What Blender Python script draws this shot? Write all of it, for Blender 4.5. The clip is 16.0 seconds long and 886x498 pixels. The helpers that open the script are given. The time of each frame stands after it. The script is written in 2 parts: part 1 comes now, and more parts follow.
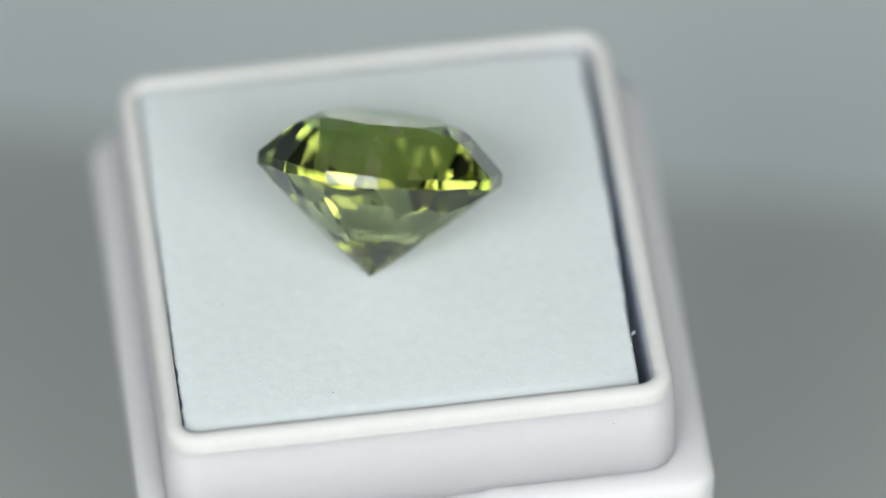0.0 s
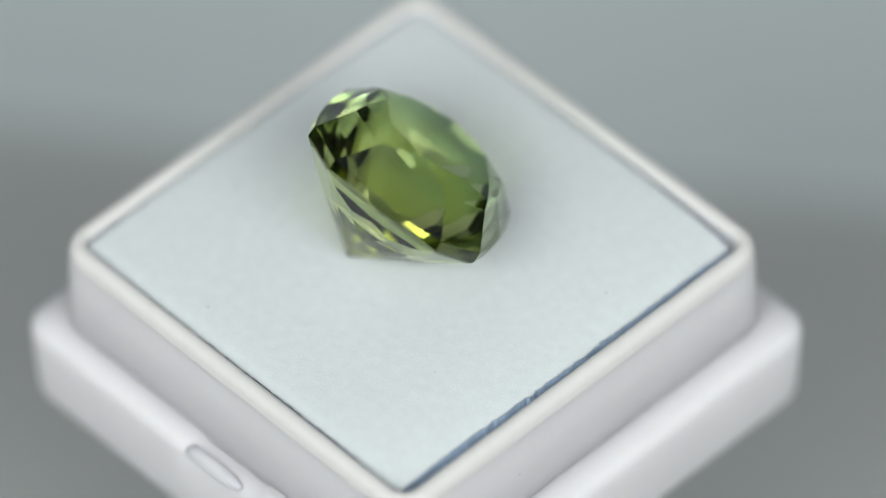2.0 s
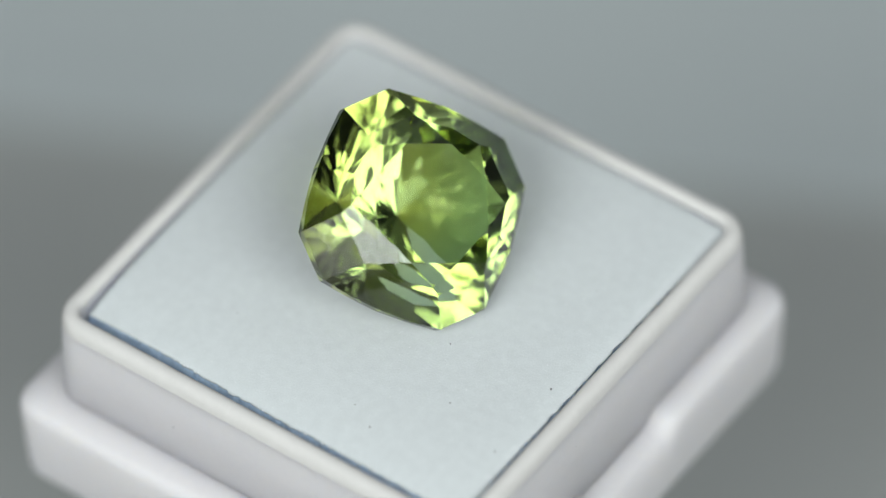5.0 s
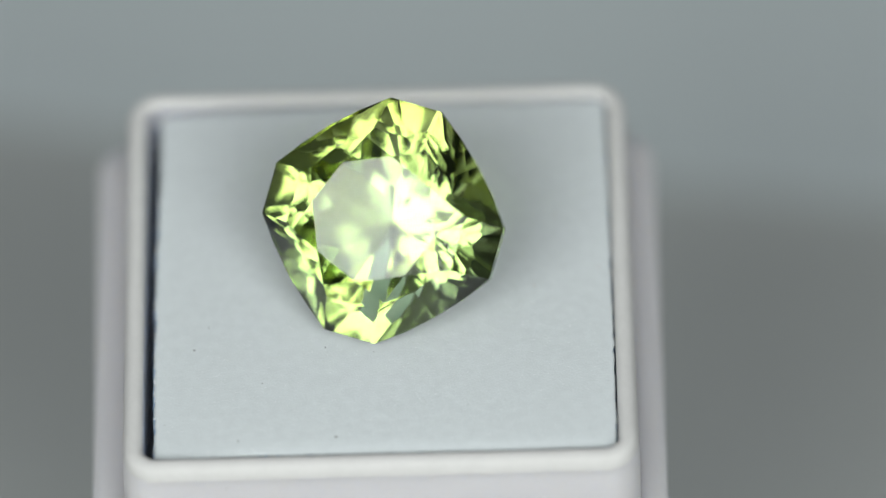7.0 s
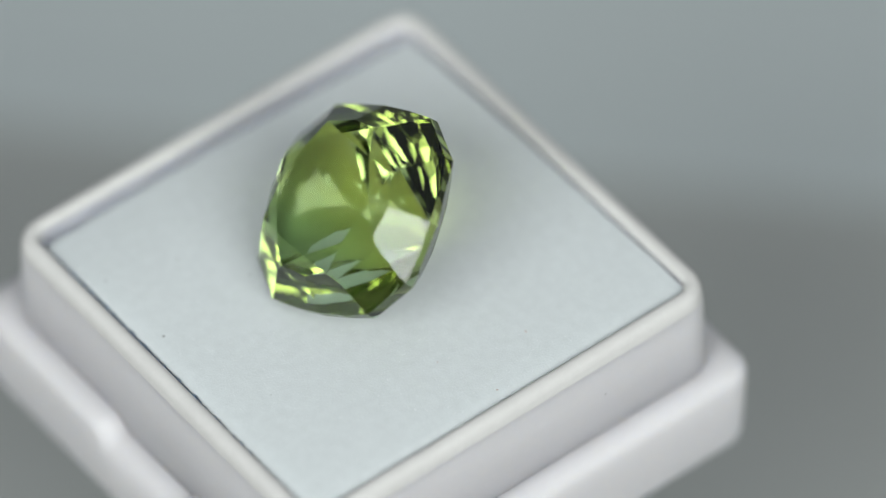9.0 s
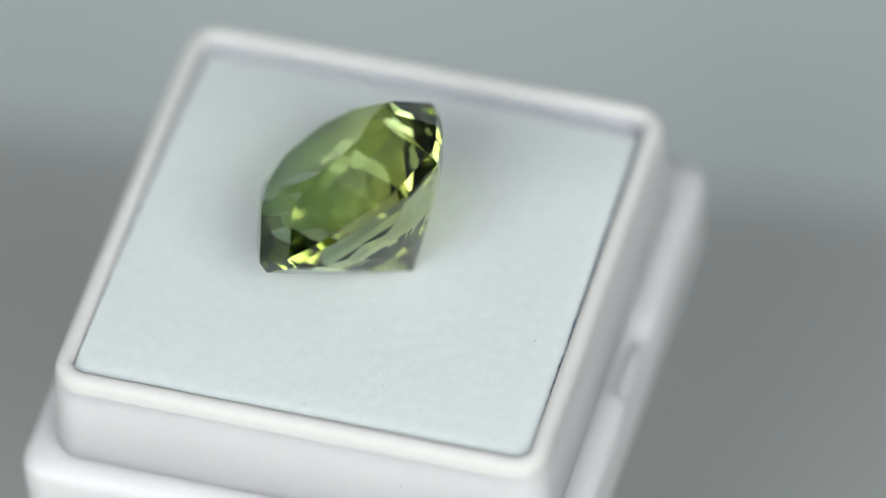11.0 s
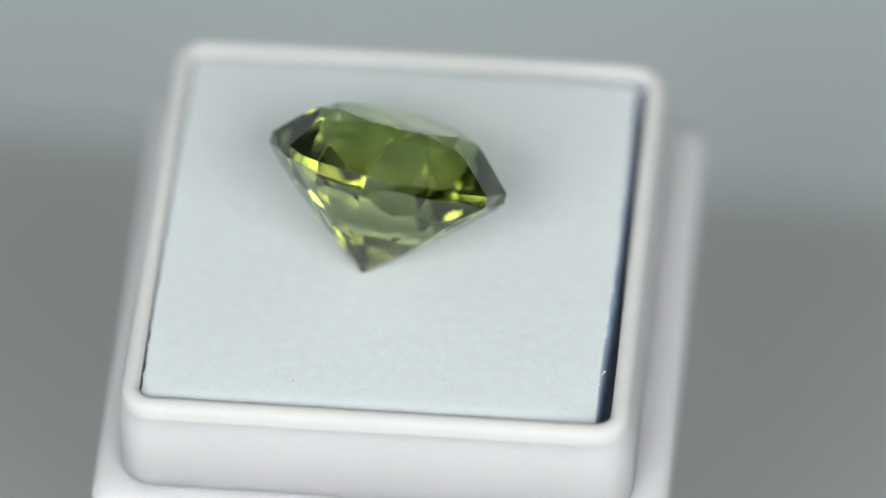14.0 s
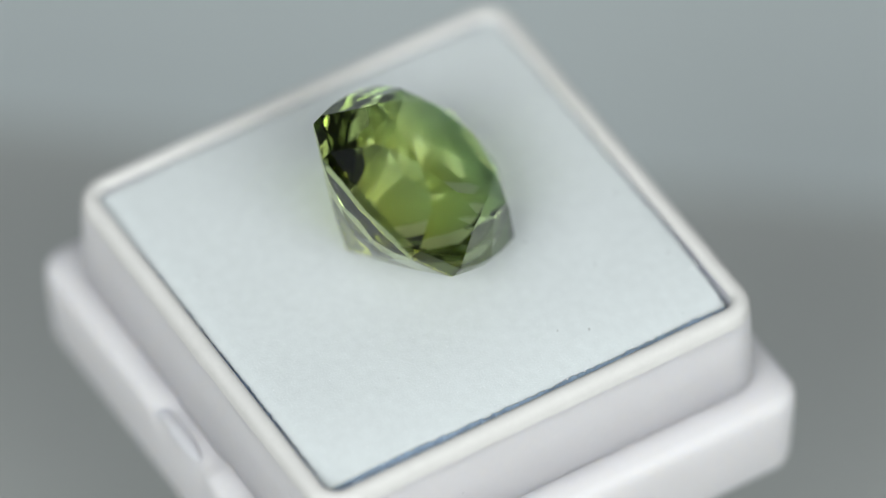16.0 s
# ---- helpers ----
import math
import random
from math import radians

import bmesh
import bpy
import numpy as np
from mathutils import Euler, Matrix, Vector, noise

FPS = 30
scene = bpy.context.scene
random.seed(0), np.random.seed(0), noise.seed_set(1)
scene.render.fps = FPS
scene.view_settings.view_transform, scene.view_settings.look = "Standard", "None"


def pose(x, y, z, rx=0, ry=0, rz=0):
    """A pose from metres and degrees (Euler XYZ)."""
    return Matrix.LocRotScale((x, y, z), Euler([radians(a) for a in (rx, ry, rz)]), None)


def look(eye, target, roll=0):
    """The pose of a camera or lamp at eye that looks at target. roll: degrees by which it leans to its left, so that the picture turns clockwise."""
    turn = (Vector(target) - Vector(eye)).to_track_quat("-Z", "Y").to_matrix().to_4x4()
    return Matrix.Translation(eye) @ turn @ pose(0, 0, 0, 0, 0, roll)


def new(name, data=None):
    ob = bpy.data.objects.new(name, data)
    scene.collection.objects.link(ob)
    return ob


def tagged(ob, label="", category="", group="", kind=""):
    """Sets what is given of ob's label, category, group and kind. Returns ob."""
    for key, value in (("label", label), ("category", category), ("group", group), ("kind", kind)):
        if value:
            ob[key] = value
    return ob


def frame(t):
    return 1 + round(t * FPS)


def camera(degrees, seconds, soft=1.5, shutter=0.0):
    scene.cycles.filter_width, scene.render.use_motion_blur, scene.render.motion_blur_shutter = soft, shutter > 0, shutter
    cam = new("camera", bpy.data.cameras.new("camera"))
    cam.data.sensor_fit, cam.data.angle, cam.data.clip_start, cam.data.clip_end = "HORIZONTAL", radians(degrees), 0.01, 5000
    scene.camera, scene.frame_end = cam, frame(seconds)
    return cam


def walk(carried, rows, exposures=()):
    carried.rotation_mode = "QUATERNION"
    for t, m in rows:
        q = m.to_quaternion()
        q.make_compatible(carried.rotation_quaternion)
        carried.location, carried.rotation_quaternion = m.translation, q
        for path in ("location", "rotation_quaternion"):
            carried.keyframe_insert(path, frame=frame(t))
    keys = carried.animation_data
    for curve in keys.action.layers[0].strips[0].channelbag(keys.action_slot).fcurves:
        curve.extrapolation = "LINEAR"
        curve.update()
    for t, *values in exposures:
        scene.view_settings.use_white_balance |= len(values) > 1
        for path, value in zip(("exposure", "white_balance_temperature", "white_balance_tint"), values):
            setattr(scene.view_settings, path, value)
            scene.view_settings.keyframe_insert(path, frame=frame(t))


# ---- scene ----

MM = 0.001
SECONDS = 16.0
EL, DIST = radians(48.18), 0.450
AIM = Vector((0.003190, 0.000470, 0.0))
EYE = AIM - DIST * Vector((0, math.cos(EL), -math.sin(EL)))

cam = camera(6.3315, SECONDS, soft=1.2)
cam.data.dof.use_dof = True
cam.data.dof.focus_distance = 0.4435
cam.data.dof.aperture_fstop = 11.2
walk(cam, [(0.0, look(EYE, AIM, -1.96)), (SECONDS, look(EYE, AIM, -1.96))],
     exposures=[(0.0, 0.05), (2.0, 0.02), (3.0, 0.01), (4.5, -0.08), (7.0, -0.26), (7.6, -0.15), (8.5, -0.17), (9.5, -0.02), (10.0, 0.05), (12.5, 0.05), (16.0, 0.02)])

scene.cycles.max_bounces, scene.cycles.glossy_bounces, scene.cycles.transmission_bounces = 16, 12, 16

# ---- light: a studio table, a softbox on each side of the camera ----
world = bpy.data.worlds.new("studio")
scene.world = world
world.use_nodes = True
world.node_tree.nodes["Background"].inputs[0].default_value = (0.75, 0.83, 0.9, 1)
world.node_tree.nodes["Background"].inputs[1].default_value = 0.25


def softbox_light(name, eye, target, w, h, watts, colour):
    """A softbox: hottest in the middle of its cloth, falling off smoothly to the rim."""
    data = bpy.data.lights.new(name, "AREA")
    data.shape, data.size, data.size_y, data.energy, data.color = "RECTANGLE", w, h, watts, colour
    data.use_nodes = True
    n, l = data.node_tree.nodes, data.node_tree.links
    geo, sub, length, fall = (n.new(k) for k in ("ShaderNodeNewGeometry", "ShaderNodeVectorMath", "ShaderNodeVectorMath", "ShaderNodeMapRange"))
    sub.operation, length.operation = "SUBTRACT", "LENGTH"
    sub.inputs[1].default_value = (0.5, 0.5, 0)
    fall.interpolation_type = "SMOOTHERSTEP"
    fall.inputs["From Min"].default_value, fall.inputs["From Max"].default_value = 0.3, 0.56
    fall.inputs["To Min"].default_value, fall.inputs["To Max"].default_value = HOT, 0.02
    l.new(geo.outputs["Parametric"], sub.inputs[0])
    l.new(sub.outputs[0], length.inputs[0])
    l.new(length.outputs["Value"], fall.inputs["Value"])
    l.new(fall.outputs["Result"], n["Emission"].inputs["Strength"])
    ob = new(name, data)
    ob.matrix_world = look(eye, target)
    return ob


HOT = 1.67


def round_camera(azimuth, elevation, distance):
    a, e = radians(azimuth), radians(elevation)
    return distance * Vector((math.sin(a) * math.cos(e), -math.cos(a) * math.cos(e), math.sin(e)))


softbox_light("softbox_lamp_left", round_camera(-32, 39, 0.8), (0, 0, 0), 0.64, 0.54, 4.95, (0.965, 1.0, 0.985))
softbox_light("softbox_lamp_right", round_camera(27, 38, 0.8), (0, 0, 0), 0.64, 0.54, 4.95, (0.965, 1.0, 0.985))


# ---- materials ----
def material(name):
    m = bpy.data.materials.new(name)
    m.use_nodes = True
    return m, m.node_tree.nodes, m.node_tree.links


def surface(name, colour, rough, vary=0.04, scale=600.0, fine=4000.0, bump=0.2, depth=0.00003, spec=0.5, spots=None):
    """A painted, moulded or woven surface with variation at two scales and a fine relief."""
    m, n, l = material(name)
    p = n["Principled BSDF"]
    co = n.new("ShaderNodeTexCoord")
    big, small = n.new("ShaderNodeTexNoise"), n.new("ShaderNodeTexNoise")
    big.inputs["Scale"].default_value, big.inputs["Detail"].default_value = scale, 4
    small.inputs["Scale"].default_value, small.inputs["Detail"].default_value = fine, 5
    mix = n.new("ShaderNodeMix")
    mix.data_type = "FLOAT"
    mix.inputs[0].default_value = 0.4
    l.new(co.outputs["Object"], big.inputs["Vector"])
    l.new(co.outputs["Object"], small.inputs["Vector"])
    l.new(big.outputs["Fac"], mix.inputs[2])
    l.new(small.outputs["Fac"], mix.inputs[3])
    ramp = n.new("ShaderNodeValToRGB")
    ramp.color_ramp.elements[0].position, ramp.color_ramp.elements[1].position = 0.3, 0.7
    ramp.color_ramp.elements[0].color = (*[c * (1 - vary) for c in colour], 1)
    ramp.color_ramp.elements[1].color = (*[min(1, c * (1 + vary)) for c in colour], 1)
    l.new(mix.outputs[0], ramp.inputs[0])
    l.new(ramp.outputs[0], p.inputs["Base Color"])
    p.inputs["Roughness"].default_value = rough
    p.inputs["Specular IOR Level"].default_value = spec
    b = n.new("ShaderNodeBump")
    b.inputs["Strength"].default_value, b.inputs["Distance"].default_value = bump, depth
    l.new(small.outputs["Fac"], b.inputs["Height"])
    l.new(b.outputs[0], p.inputs["Normal"])
    return m


WHITE_PLASTIC = surface("white_plastic", (0.644, 0.631, 0.649), 0.6, 0.02, 250, 2500, 0.1, 0.00003, 0.25)
# the moulded plastic lets light seep a millimetre or two
plastic = WHITE_PLASTIC.node_tree.nodes["Principled BSDF"].inputs
plastic["Subsurface Weight"].default_value, plastic["Subsurface Scale"].default_value = 0.8, 0.004
plastic["Subsurface Radius"].default_value = (1.0, 0.95, 0.85)
PAD_FELT = surface("pad_felt", (0.626, 0.668, 0.682), 0.92, 0.05, 1500, 9000, 0.5, 0.00004, 0.2)
BLUE_FOAM = surface("blue_foam", (0.50, 0.64, 0.82), 0.95, 0.2, 800, 6000, 0.6, 0.0001, 0.1)
DUST = surface("dust", (0.10, 0.10, 0.10), 0.9, 0.2)
BROWN_DUST = surface("brown_dust", (0.42, 0.30, 0.26), 0.9, 0.1)
PALE_DUST = surface("pale_dust", (0.78, 0.80, 0.82), 0.9, 0.05)
GREY_TABLE = surface("grey_table", (0.352, 0.369, 0.362), 0.5, 0.06, 18, 400, 0.15, 0.0003)
PALE_SHEET = surface("pale_sheet", (0.455, 0.502, 0.512), 0.6, 0.04, 9, 500, 0.1, 0.0002)
# same white plastic; the warmer light on top is put into its colour
WARM_LIT_RIM = surface("warm_lit_rim", (0.636, 0.629, 0.618), 0.8, 0.03, 900, 3500, 0.35, 0.00006, 0.1)
RUBBED = surface("rubbed_plastic", (0.30, 0.29, 0.29), 0.7, 0.15)
DARK_METAL = surface("dark_metal", (0.08, 0.08, 0.085), 0.45, 0.1)
WALL_PAINT = surface("wall_paint", (0.10, 0.10, 0.103), 0.9, 0.03, 3, 60, 0.1, 0.001)


GEM_X, GEM_N = Vector((-0.30175, -0.69699, 0.6505)), Vector((0.18683, 0.62585, 0.75724)).normalized()


def gem_pose():
    c = (GEM_X - GEM_N * GEM_X.dot(GEM_N)).normalized()
    s = GEM_N.cross(c)
    m = Matrix((c, s, GEM_N)).transposed().to_4x4()
    return Matrix.Translation((-0.000384, 0.000656, 0.005306)) @ m @ Matrix.Rotation(radians(-45), 4, "Z")


ZONE = gem_pose().to_3x3().transposed() @ Vector((0.05, -0.98, 0))


def gem_material():
    m, n, l = material("green_tourmaline")
    n.remove(n["Principled BSDF"])
    refract, gloss, mix, fres = (n.new(k) for k in ("ShaderNodeBsdfRefraction", "ShaderNodeBsdfGlossy", "ShaderNodeMixShader", "ShaderNodeFresnel"))
    refract.inputs["IOR"].default_value, refract.inputs["Roughness"].default_value = 1.635, 0.0
    gloss.inputs["Roughness"].default_value = 0.0
    ramp = n.new("ShaderNodeValToRGB")
    ramp.color_ramp.elements[0].position, ramp.color_ramp.elements[1].position = 0.7, 0.97
    ramp.color_ramp.elements[0].color, ramp.color_ramp.elements[1].color = (1, 1, 1, 1), (0.675, 0.712, 0.51, 1)
    l.new(fres.outputs[0], ramp.inputs[0])
    l.new(ramp.outputs[0], gloss.inputs["Color"])
    fres.inputs["IOR"].default_value = 1.635
    # colour zoning: olive at one end of the crystal, bluish green at the other
    co, dot, span, tint = (n.new(k) for k in ("ShaderNodeTexCoord", "ShaderNodeVectorMath", "ShaderNodeMapRange", "ShaderNodeMix"))
    dot.operation = "DOT_PRODUCT"
    dot.inputs[1].default_value = ZONE
    span.inputs["From Min"].default_value, span.inputs["From Max"].default_value = -0.003, 0.004
    tint.data_type = "RGBA"
    tint.inputs[6].default_value, tint.inputs[7].default_value = (0.735, 0.87, 0.72, 1), (0.775, 0.775, 0.39, 1)
    l.new(co.outputs["Object"], dot.inputs[0])
    l.new(dot.outputs["Value"], span.inputs["Value"])
    l.new(span.outputs["Result"], tint.inputs[0])
    l.new(tint.outputs[2], refract.inputs["Color"])
    l.new(fres.outputs[0], mix.inputs[0])
    l.new(refract.outputs[0], mix.inputs[1])
    l.new(gloss.outputs[0], mix.inputs[2])
    l.new(mix.outputs[0], n["Material Output"].inputs["Surface"])
    return m


TOURMALINE = gem_material()


# ---- helpers for meshes ----
def part(name, bm, mat, parent=None, label="", smooth=False):
    """Links a bmesh built in millimetres as one mesh object."""
    bmesh.ops.scale(bm, vec=(MM, MM, MM), verts=bm.verts)
    me = bpy.data.meshes.new(name)
    bm.to_mesh(me)
    bm.free()
    me.materials.append(mat)
    if smooth:
        for poly in me.polygons:
            poly.use_smooth = True
    ob = new(name, me)
    if parent is not None:
        ob.parent = parent
    if label:
        tagged(ob, label)
    return ob


def rounded_loop(hx0, hx1, hy0, hy1, r, steps=8, side=12):
    """Points round a rounded rectangle, counter-clockwise, with points along the sides too."""
    pts = []
    centres = [(hx1 - r, hy0 + r, -90), (hx1 - r, hy1 - r, 0), (hx0 + r, hy1 - r, 90), (hx0 + r, hy0 + r, 180)]
    for k, (cx, cy, a0) in enumerate(centres):
        for i in range(steps + 1):
            a = radians(a0 + 90 * i / steps)
            pts.append((cx + r * math.cos(a), cy + r * math.sin(a)))
        nx, ny, na = centres[(k + 1) % 4]
        a = radians(na)
        end = (nx + r * math.cos(a), ny + r * math.sin(a))
        x0, y0 = pts[-1]
        for i in range(1, side):
            f = i / side
            pts.append((x0 + (end[0] - x0) * f, y0 + (end[1] - y0) * f))
    return pts


def skin(rings, close_first=False, close_last=False):
    """Joins rings of equal length into one surface."""
    bm = bmesh.new()
    rows = [[bm.verts.new(p) for p in ring] for ring in rings]
    n = len(rows[0])
    for a, b in zip(rows, rows[1:]):
        for i in range(n):
            j = (i + 1) % n
            bm.faces.new((a[i], a[j], b[j], b[i]))
    if close_first:
        bm.faces.new(rows[0][::-1])
    if close_last:
        bm.faces.new(rows[-1])
    bmesh.ops.recalc_face_normals(bm, faces=bm.faces)
    return bm


# ---- setting ----
TABLE_Z = -50.0


def sheet(name, x0, x1, y0, y1, z0, z1, mat, turn=0.0, at=(0, 0), bevel=0.0):
    bm = bmesh.new()
    bmesh.ops.create_cube(bm, size=1)
    bmesh.ops.scale(bm, vec=(x1 - x0, y1 - y0, z1 - z0), verts=bm.verts)
    bmesh.ops.translate(bm, vec=((x0 + x1) / 2, (y0 + y1) / 2, (z0 + z1) / 2), verts=bm.verts)
    if bevel:
        bmesh.ops.bevel(bm, geom=bm.edges[:], offset=bevel, segments=2, affect="EDGES")
    if turn:
        bmesh.ops.rotate(bm, cent=(*at, 0), matrix=Matrix.Rotation(radians(turn), 3, "Z"), verts=bm.verts)
    return part(name, bm, mat)


ground = sheet("ground", -1500, 1500, -1500, 1500, TABLE_Z - 40, TABLE_Z, GREY_TABLE)
tagged(ground, "matte mid-grey tabletop, out of focus", "tabletop", kind="structure")
# a paler sheet; its slanted front edge divides the background tone
paper = sheet("pale_background_sheet", -600, 600, 0, 500, TABLE_Z, TABLE_Z + 0.5, PALE_SHEET, turn=-10, at=(0, 0))
paper.location = (0, 0.0533, 0.0)
tagged(paper, "pale blue-grey sheet lying on the grey tabletop", "paper sheet")
# unseen dark walls, added to keep low light out of the gem
for k, (x0, x1, y0, y1) in enumerate(((-1600, 1600, 1500, 1600), (-1600, 1600, -1600, -1500),
                                      (-1600, -1500, -1500, 1500), (1500, 1600, -1500, 1500))):
    w = sheet("wall_%d" % (k + 1), x0, x1, y0, y1, TABLE_Z - 40, 1700, WALL_PAINT)
    tagged(w, "unseen dark wall, added to block low light from the gem", "wall", kind="structure")

# ---- the gem box: a stepped base, a thin-walled tray with rounded lip ----
box = new("gem_display_box")
tagged(box, "small square white plastic gem box with a stepped base", "gem box")


def notch(x, y):
    """How far a point of the base's rim lies inside one of the two thumb notches, 0 to 1."""
    d = 0.0
    if y < -13:
        d = max(0.0, 1 - max(0.0, abs(x - 0.7) - 2.2) / 0.9)
    if y > 13:
        d = max(0.0, 1 - max(0.0, abs(x - 0.0) - 3.0) / 0.9)
    return d * d * (3 - 2 * d)


def base_part():
    prof = [(15.1, -12.3), (15.45, -12.05), (15.6, -11.5), (15.75, -9.0), (15.85, -6.9), (15.8, -6.5),
            (15.6, -6.2), (15.25, -6.05), (14.4, -6.0), (13.4, -6.0)]
    rings = []
    for k, (h, z) in enumerate(prof):
        r = max(0.5, 1.7 - (15.85 - h))
        ring = []
        for x, y in rounded_loop(-h, h + 0.4, -h - 0.1, h + 0.05, r, 8, 60):
            d = notch(x, y) if k >= 3 else 0
            drop = (0, 0, 0, 0.1, 1.2, 1.35, 1.4, 1.4, 1.2, 0.0)[k] * d * (0.26 if y < 0 else 0.75)
            pull = (0, 0, 0, 0.0, 0.25, 0.35, 0.35, 0.3, 0.0, 0.0)[k] * d
            s = (h - pull) / h
            ring.append((x, y * s, z - drop))
        rings.append(ring)
    part("base", skin(rings, True, True), WHITE_PLASTIC, box, "white plastic stepped base with thumb notches", True)


base_part()


def tray_part():
    # outside up, over the rounded lip, down the inside to the tray floor
    prof = [(14.36, -8.4, 1.95), (14.26, -2.0, 1.95), (14.20, -0.55, 1.9), (14.15, -0.16, 1.85), (14.05, 0.12, 1.75), (13.86, 0.29, 1.6),
            (13.60, 0.35, 1.3), (13.38, 0.33, 1.1), (13.21, 0.21, 0.95), (13.12, -0.02, 0.85), (13.10, -0.4, 0.82), (13.07, -5.0, 0.8)]
    rings = []
    for k, (h, z, r) in enumerate(prof):
        # the inner edge of the rim is nibbled where the mould was trimmed
        nibble = 0.09 if k in (8, 9) else 0.0
        ring = []
        for x, y in rounded_loop(-h, h, -h - 0.03, h + 0.03, r, 8, 60):
            wave = 0.03 * noise.noise((x * 0.4, y * 0.4, z)) + 0.02 * noise.noise((x * 2.3, y * 2.3, 4)) if z > -1 else 0.0
            bite = nibble * max(0.0, noise.noise((y * 1.9, x * 0.3, 7)) - 0.15) if x > 12 else 0.0
            ring.append((x - bite, y, z + wave))
        rings.append(ring)
    part("tray_wall", skin(rings[:3], True, False), WHITE_PLASTIC, box, "thin white tray wall", True)
    # rim tinted warmer than the wall to stand for light from above
    part("tray_rim", skin(rings[2:10]), WARM_LIT_RIM, box, "rounded off-white rim, warm light from above put into its colour", True)
    part("tray_inside", skin(rings[9:], False, True), WHITE_PLASTIC, box, "", True)


tray_part()


def ridge_part(x, y, length):
    """The snap ridge: a bar with round ends lying in a thumb notch."""
    bm = bmesh.new()
    bmesh.ops.create_uvsphere(bm, u_segments=24, v_segments=12, radius=1)
    for v in bm.verts:
        v.co = Vector((math.copysign(abs(v.co.x) ** 0.6, v.co.x) * length / 2, v.co.y * 0.5, v.co.z * 0.42))
    bmesh.ops.translate(bm, vec=(x, y, -6.62), verts=bm.verts)
    part("snap_ridge", bm, WHITE_PLASTIC, box, "moulded snap ridge", True)


ridge_part(-0.3, -15.38, 5.0)

# ---- the foam pad ----
pad = new("foam_pad")
tagged(pad, "pale blue-white felt-faced foam pad with ragged edges in the box", "foam pad")
PX0, PX1, PY0, PY1 = -13.02, 12.48, -13.13, 13.13


def pad_height(x, y):
    dome = (x / 12.6) ** 4 + (y / 12.6) ** 4
    lip = max(0.0, abs(x + 0.15) - 11.75, abs(y) - 11.85)
    nest = 0.2 * math.exp(-((x + 1.0) ** 2 + (y + 3.6) ** 2) / 14)
    return 0.2 + nest + 0.004 * y - 0.18 * dome - 0.08 * min(1.0, lip / 1.0) ** 3 - 0.36 * max(0.0, (x - 6) / 6.5) ** 2 + 0.02 * noise.noise((x * 0.25, y * 0.25, 3)) + 0.012 * noise.noise((x * 1.7, y * 1.7, 8))


def pad_parts():
    bm = bmesh.new()
    n = 150
    grid = []
    for j in range(n + 1):
        row = []
        for i in range(n + 1):
            x, y = PX0 + (PX1 - PX0) * i / n, PY0 + (PY1 - PY0) * j / n
            y *= 1 - 0.020 * i / n
            z = pad_height(x, y)
            if i in (0, n) or j in (0, n):
                rag = 0.10 * noise.noise((x * 3.1, y * 3.1, 1)) + 0.07 * noise.noise((x * 9.0, y * 9.0, 5))
                if i == 0:
                    x += rag
                elif i == n:
                    x += rag - 0.35 * max(0.0, -y / 13)
                if j == 0:
                    y += rag
                elif j == n:
                    y += rag
            row.append(bm.verts.new((x, y, z)))
        grid.append(row)
    for j in range(n):
        for i in range(n):
            bm.faces.new((grid[j][i], grid[j][i + 1], grid[j + 1][i + 1], grid[j + 1][i]))
    rim = [grid[0][i] for i in range(n)] + [grid[j][n] for j in range(n)] + [grid[n][n - i] for i in range(n)] + [grid[n - j][0] for j in range(n)]
    low = [bm.verts.new((v.co.x * 0.998, v.co.y * 0.998, v.co.z - 0.13)) for v in rim]
    m = len(rim)
    for i in range(m):
        bm.faces.new((rim[i], low[i], low[(i + 1) % m], rim[(i + 1) % m]))
    bm.faces.new(low)
    under = [(v.co.x * 0.999, v.co.y * 0.999, v.co.z - 0.01) for v in low]
    bmesh.ops.recalc_face_normals(bm, faces=bm.faces)
    part("felt_face", bm, PAD_FELT, pad, "pale felt face with ragged cut edges", True)
    # the foam bulges out a little below the felt
    foot = [(x * 1.004, y * 1.004, -5.1) for x, y, z in under]
    belly = [(x * (1.012 if x > 0 else 1.004), y * 1.004, z - 0.9) for x, y, z in under]
    part("foam_core", skin([foot, belly, under], True, True), BLUE_FOAM, pad, "blue foam under the felt")


pad_parts()

# ---- the gem: facets cut one after the other, as on the wheel ----
gem = new("faceted_gemstone")
tagged(gem, "green tourmaline, square cushion cut, leaning on its pavilion on the pad", "gemstone")


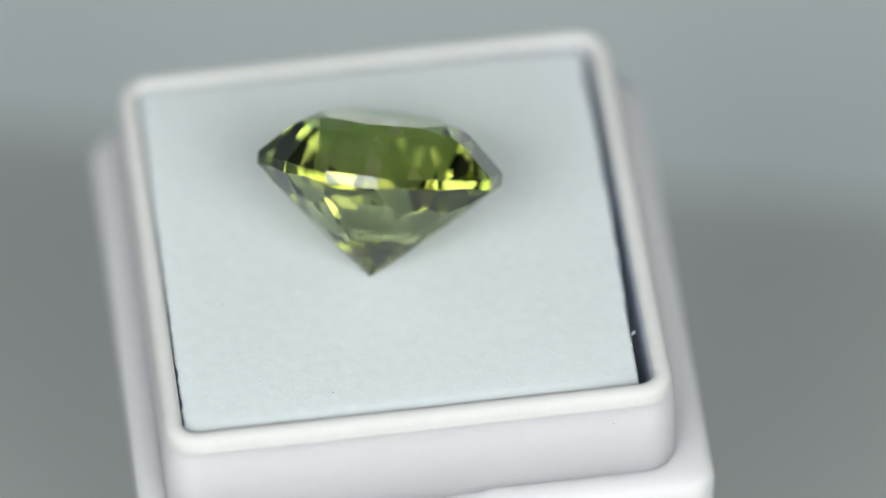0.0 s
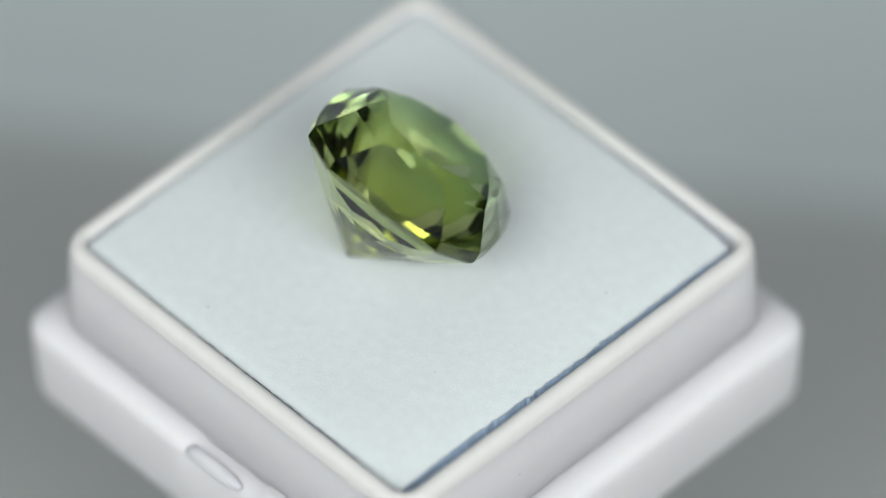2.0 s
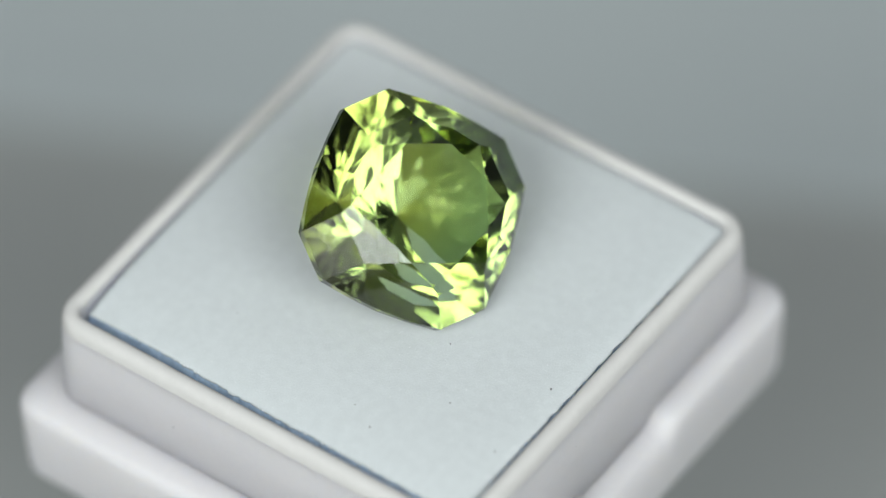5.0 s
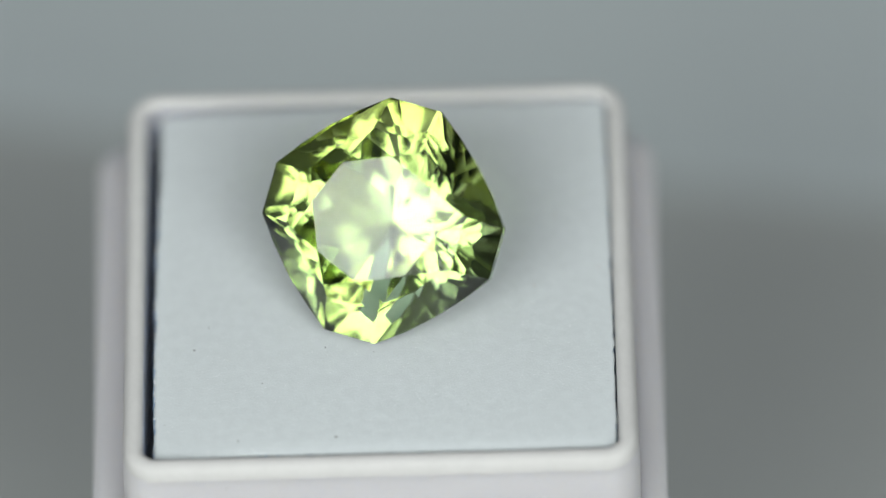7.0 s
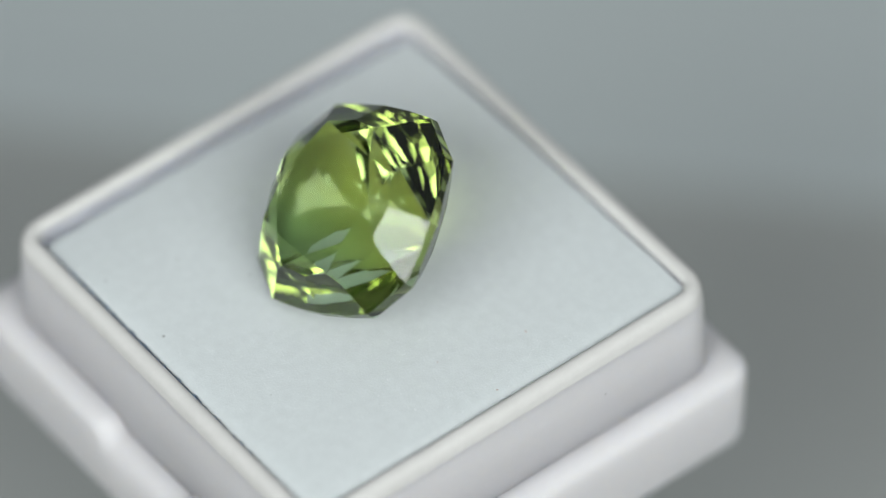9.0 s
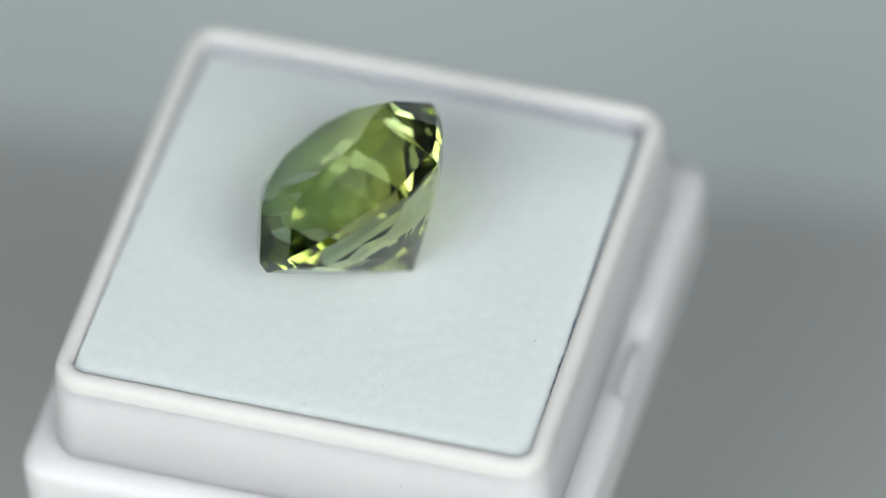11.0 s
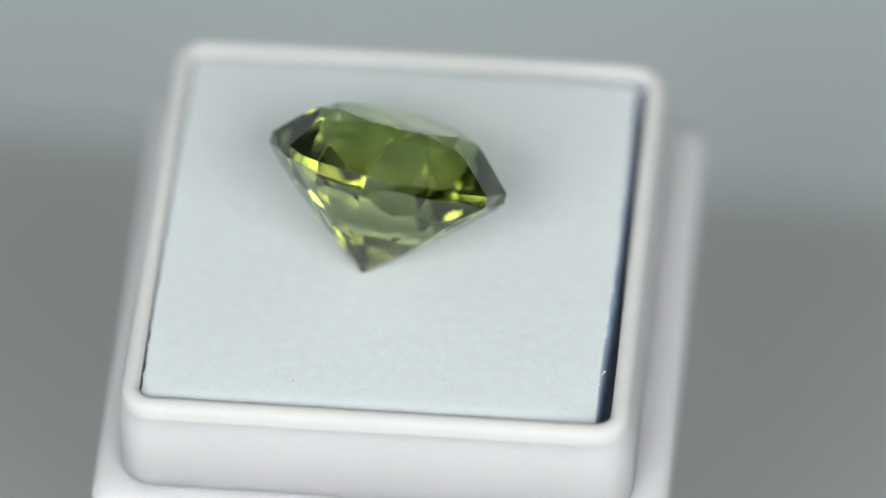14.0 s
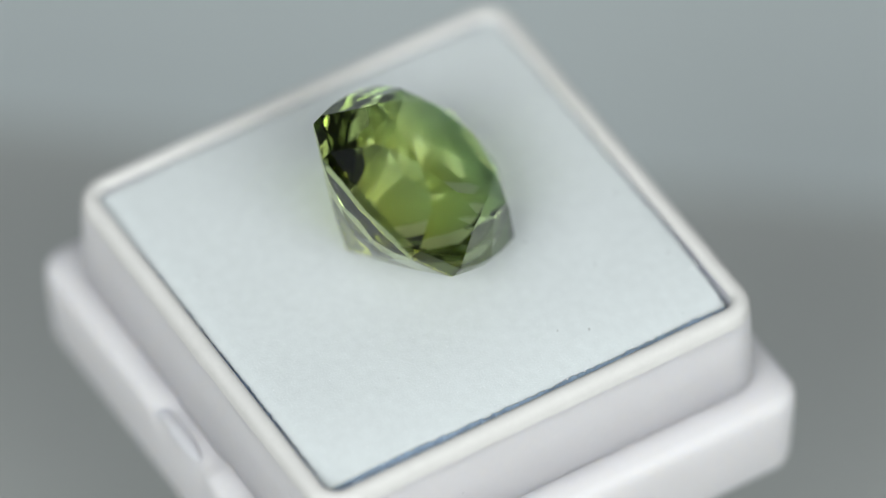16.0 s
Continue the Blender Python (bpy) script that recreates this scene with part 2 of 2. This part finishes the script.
def gem_part():
    def polar(r, az, z):
        return Vector((r * math.cos(radians(az)), r * math.sin(radians(az)), z))

    girdle, culet = -0.66, -6.50
    bm = bmesh.new()
    bmesh.ops.create_cube(bm, size=30)

    def cut(a, b, c):
        nrm = (b - a).cross(c - a).normalized()
        if nrm.dot(a - Vector((0, 0, -1.5))) < 0:
            nrm = -nrm
        res = bmesh.ops.bisect_plane(bm, geom=bm.verts[:] + bm.edges[:] + bm.faces[:], dist=1e-5, plane_co=a, plane_no=nrm, clear_outer=True)
        edges = [e for e in res["geom_cut"] if isinstance(e, bmesh.types.BMEdge)]
        if len(edges) > 2:
            bmesh.ops.contextual_create(bm, geom=edges)

    up, rot90 = Vector((0, 0, 1)), Matrix.Rotation(radians(90), 3, "Z")
    for q in range(4):
        rot = Matrix.Rotation(radians(90 * q), 3, "Z")
        mid, c1, c2 = Vector((6.15, 0, 0)), Vector((5.806, 3.72, 0)), Vector((3.72, 5.806, 0))
        c0, h1, h0 = Vector((5.806, -3.72, 0)), Vector((6.06, 1.9, 0)), Vector((6.06, -1.9, 0))
        lo = Vector((0, 0, girdle))
        tip, tip0, tips = polar(4.66, 22.5, 2.08), polar(4.66, -22.5, 2.08), polar(4.66, 67.5, 2.08)
        tv, tvc, tv0 = polar(3.62, 0, 2.5), polar(3.62, 45, 2.5), polar(3.62, -45, 2.5)
        kc = polar(4.85, 45, 1.75)
        # girdle: four facets a side, one a corner
        for a, b in ((mid, h1), (h1, c1), (c0, h0), (h0, mid), (c1, c2)):
            cut(rot @ a, rot @ b, rot @ (a + up))
        # crown
        if q == 0:
            cut(tv, tvc, tv0)
        for a, b, c in ((tv, tvc, tip), (tv, tv0, tip0), (mid, c1, tip), (mid, c0, tip0), (tv, tip, tip0), (tvc, tip, tips), (c1, c2, kc)):
            cut(rot @ a, rot @ b, rot @ c)
        # pavilion, tier by tier
        for a, b, az in ((mid + lo, c1 + lo, 5.3), (c0 + lo, mid + lo, -5.3), (c1 + lo, c2 + lo, 45)):
            m = (a + b) / 2
            slope = math.tan(radians(60 if az == 45 else 55))
            inward = polar(1, az, 0)
            cut(rot @ a, rot @ b, rot @ (m - inward - up * slope))
        # three tiers of narrow facets, each staggered against the next, the last one meeting at the culet
        for k in range(6):
            for shift, inward, depth, slope in ((0.0, 0.74, -2.545, 43.5), (0.5, 0.46, -4.125, 41.0), (0.0, 0.0, culet, 39.2)):
                az = 15 * (k + shift)
                reach = max(v.dot(polar(1, az, 0)) for v in (mid, h1, c1, c2, rot90 @ h0, rot90 @ mid))
                b = polar(inward * math.sqrt(6.2 * reach), az, depth)
                fall = math.tan(radians(slope)) * math.sqrt(6.2 / reach)
                cut(rot @ b, rot @ (b + polar(1, az + 90, 0)), rot @ (b - polar(1, az, fall)))
    bmesh.ops.recalc_face_normals(bm, faces=bm.faces)
    bmesh.ops.scale(bm, vec=(0.9942,) * 3, verts=bm.verts)

    def share(name, keep, label):
        piece = bm.copy()
        bmesh.ops.delete(piece, geom=[f for f in piece.faces if not keep(f.normal.z)], context="FACES")
        ob = part(name, piece, TOURMALINE, gem, label)
        return ob

    share("table_facet", lambda z: z > 0.99, "large flat octagonal top facet")
    share("crown", lambda z: 0.05 < z <= 0.99, "bevelled upper facets")
    share("girdle", lambda z: -0.05 <= z <= 0.05, "narrow polished band of upright facets")
    share("pavilion", lambda z: z < -0.05, "deep pointed lower facets")
    bm.free()


gem_part()

# ---- specks and fibres on the pad ----
def speck(x, y, r, mat):
    bm = bmesh.new()
    bmesh.ops.create_icosphere(bm, subdivisions=1, radius=r)
    for v in bm.verts:
        v.co *= 1 + 0.4 * noise.noise(v.co * 30 + Vector((x, y, 0)))
        v.co.z *= 0.5
    bmesh.ops.translate(bm, vec=(x, y, pad_height(x, y) + r * 0.3), verts=bm.verts)
    part("lint_speck", bm, mat, pad)


for x, y, r in ((-4.63, -11.3, 0.05), (10.3, 5.2, 0.062), (3.0, 5.45, 0.05), (6.49, 7.93, 0.05), (2.42, 11.89, 0.07), (-4.83, 9.84, 0.035), (7.84, 11.93, 0.05),
                (9.5, 3.62, 0.045), (7.84, -5.68, 0.03), (11.9, 10.37, 0.03), (0.31, 5.85, 0.03)):
    speck(x, y, r, DUST)
for x, y, r in ((-9.98, -4.02, 0.06), (-12.3, -0.2, 0.05), (-8.7, 1.2, 0.04)):
    speck(x, y, r, BROWN_DUST)
for k in range(36):
    y = random.uniform(-12.2, 11.8)
    speck(PX1 - 0.05 + 0.1 * random.random() - 0.35 * max(0.0, -y / 13), y * 0.98, random.uniform(0.03, 0.06), PALE_DUST)
for k in range(16):
    x = random.uniform(-12, 11)
    speck(x, PY1 * (1 - 0.02 * (x + 13) / 26) - 0.06, random.uniform(0.03, 0.05), PALE_DUST)
for k in range(40):
    speck(random.uniform(-12, 11.5), random.uniform(-12, 12), random.uniform(0.02, 0.045), PALE_DUST)


def nap():
    """The fine short nap of the felt: thousands of tiny tufts too small to pick apart."""
    verts, faces = [], []
    for k in range(5000):
        x, y = random.uniform(-12.5, 12.3), random.uniform(-12.4, 12.3)
        z, a, h, w = pad_height(x, y), random.uniform(0, 6.28), random.uniform(0.01, 0.035), random.uniform(0.012, 0.04)
        b = len(verts)
        for q in range(3):
            verts.append((x + w * math.cos(a + 2.1 * q), y + w * math.sin(a + 2.1 * q) * 0.6, z - 0.01))
        verts.append((x + 0.02 * math.cos(a), y + 0.02 * math.sin(a), z + h))
        faces += [(b, b + 1, b + 3), (b + 1, b + 2, b + 3), (b + 2, b, b + 3)]
    me = bpy.data.meshes.new("nap")
    me.from_pydata([Vector(v) * MM for v in verts], [], faces)
    me.materials.append(PALE_DUST)
    ob = new("nap", me)
    ob.parent = pad
    tagged(ob, "fine pale nap of the felt", kind="stuff")


nap()


def fibre(x, y, z, length, turn):
    """A curled hair of foam standing out of the pad's cut edge."""
    bm = bmesh.new()
    prev = None
    for k in range(9):
        f = k / 8
        c = Vector((x + length * f * math.cos(turn) + 0.12 * math.sin(5 * f), y + length * f * math.sin(turn), z + 0.25 * math.sin(2.6 * f)))
        ring = [bm.verts.new(c + 0.022 * Vector((math.cos(a), math.sin(a) * 0.5, math.sin(a)))) for a in (0, 2.1, 4.2)]
        if prev:
            for i in range(3):
                bm.faces.new((prev[i], prev[(i + 1) % 3], ring[(i + 1) % 3], ring[i]))
        prev = ring
    part("fibre", bm, PALE_DUST, pad, "curled white foam fibre")


fibre(9.3, 12.3, -0.15, 0.75, 1.2)
fibre(7.1, 12.4, -0.2, 0.4, 1.9)
fibre(12.3, -9.2, -0.3, 0.3, 0.3)


def scuff(side, along, z, w, h):
    """A small dark rub mark on the tray's outer wall; side 0 to 3 goes round from the south wall."""
    bm = bmesh.new()
    bmesh.ops.create_icosphere(bm, subdivisions=2, radius=0.5)
    for v in bm.verts:
        v.co *= 1 + 0.5 * noise.noise(v.co * 3 + Vector((along, z, side)))
        v.co = Vector((v.co.x * w, v.co.y * 0.02, v.co.z * h))
    bmesh.ops.translate(bm, vec=(along, -14.28 + 0.013 * (z + 2), z), verts=bm.verts)
    bmesh.ops.rotate(bm, cent=(0, 0, 0), matrix=Matrix.Rotation(radians(90 * side), 3, "Z"), verts=bm.verts)
    part("scuff_mark", bm, RUBBED, box, "faint grey rub mark")


for mark in ((0, 10.6, -1.7, 0.09, 0.09), (2, -3.4, -2.2, 0.25, 0.06), (2, -3.9, -2.6, 0.12, 0.18), (2, -8.5, -1.2, 0.08, 0.07),
             (2, 3.5, -3.0, 0.10, 0.08), (3, 6.2, -2.9, 0.10, 0.10), (1, -5.5, -3.4, 0.12, 0.07), (0, -6.0, -3.1, 0.08, 0.12)):
    scuff(*mark)

# ---- what turns: box, pad and stone ride on the turntable ----
turntable = new("turntable_spindle")
tagged(turntable, "small dark turntable hidden under the gem box", "turntable")
spindle_rings = [[(9 * math.cos(a) * s, 9 * math.sin(a) * s, z) for a in [2 * math.pi * i / 48 for i in range(48)]]
                 for s, z in ((1.0, TABLE_Z), (1.0, TABLE_Z + 3), (0.8, TABLE_Z + 4), (0.8, -13.5), (1.0, -13.0), (1.0, -12.1))]
part("spindle", skin(spindle_rings, True, True), DARK_METAL, turntable)

RATE = -0.4648
BOX = Matrix(((0.994933, -0.100529, 0.0017, 0.000304), (0.10052, 0.994925, 0.0045, 0.001549),
              (-0.002144, -0.004306, 0.999988, 0.0002), (0, 0, 0, 1)))


def motions():
    times = [0.25 * k for k in range(int(SECONDS * 4) + 1)]
    for ob, local in ((turntable, Matrix()), (box, BOX), (pad, BOX), (gem, BOX @ gem_pose())):
        walk(ob, [(t, Matrix.Rotation(RATE * t, 4, "Z") @ local) for t in times])


motions()
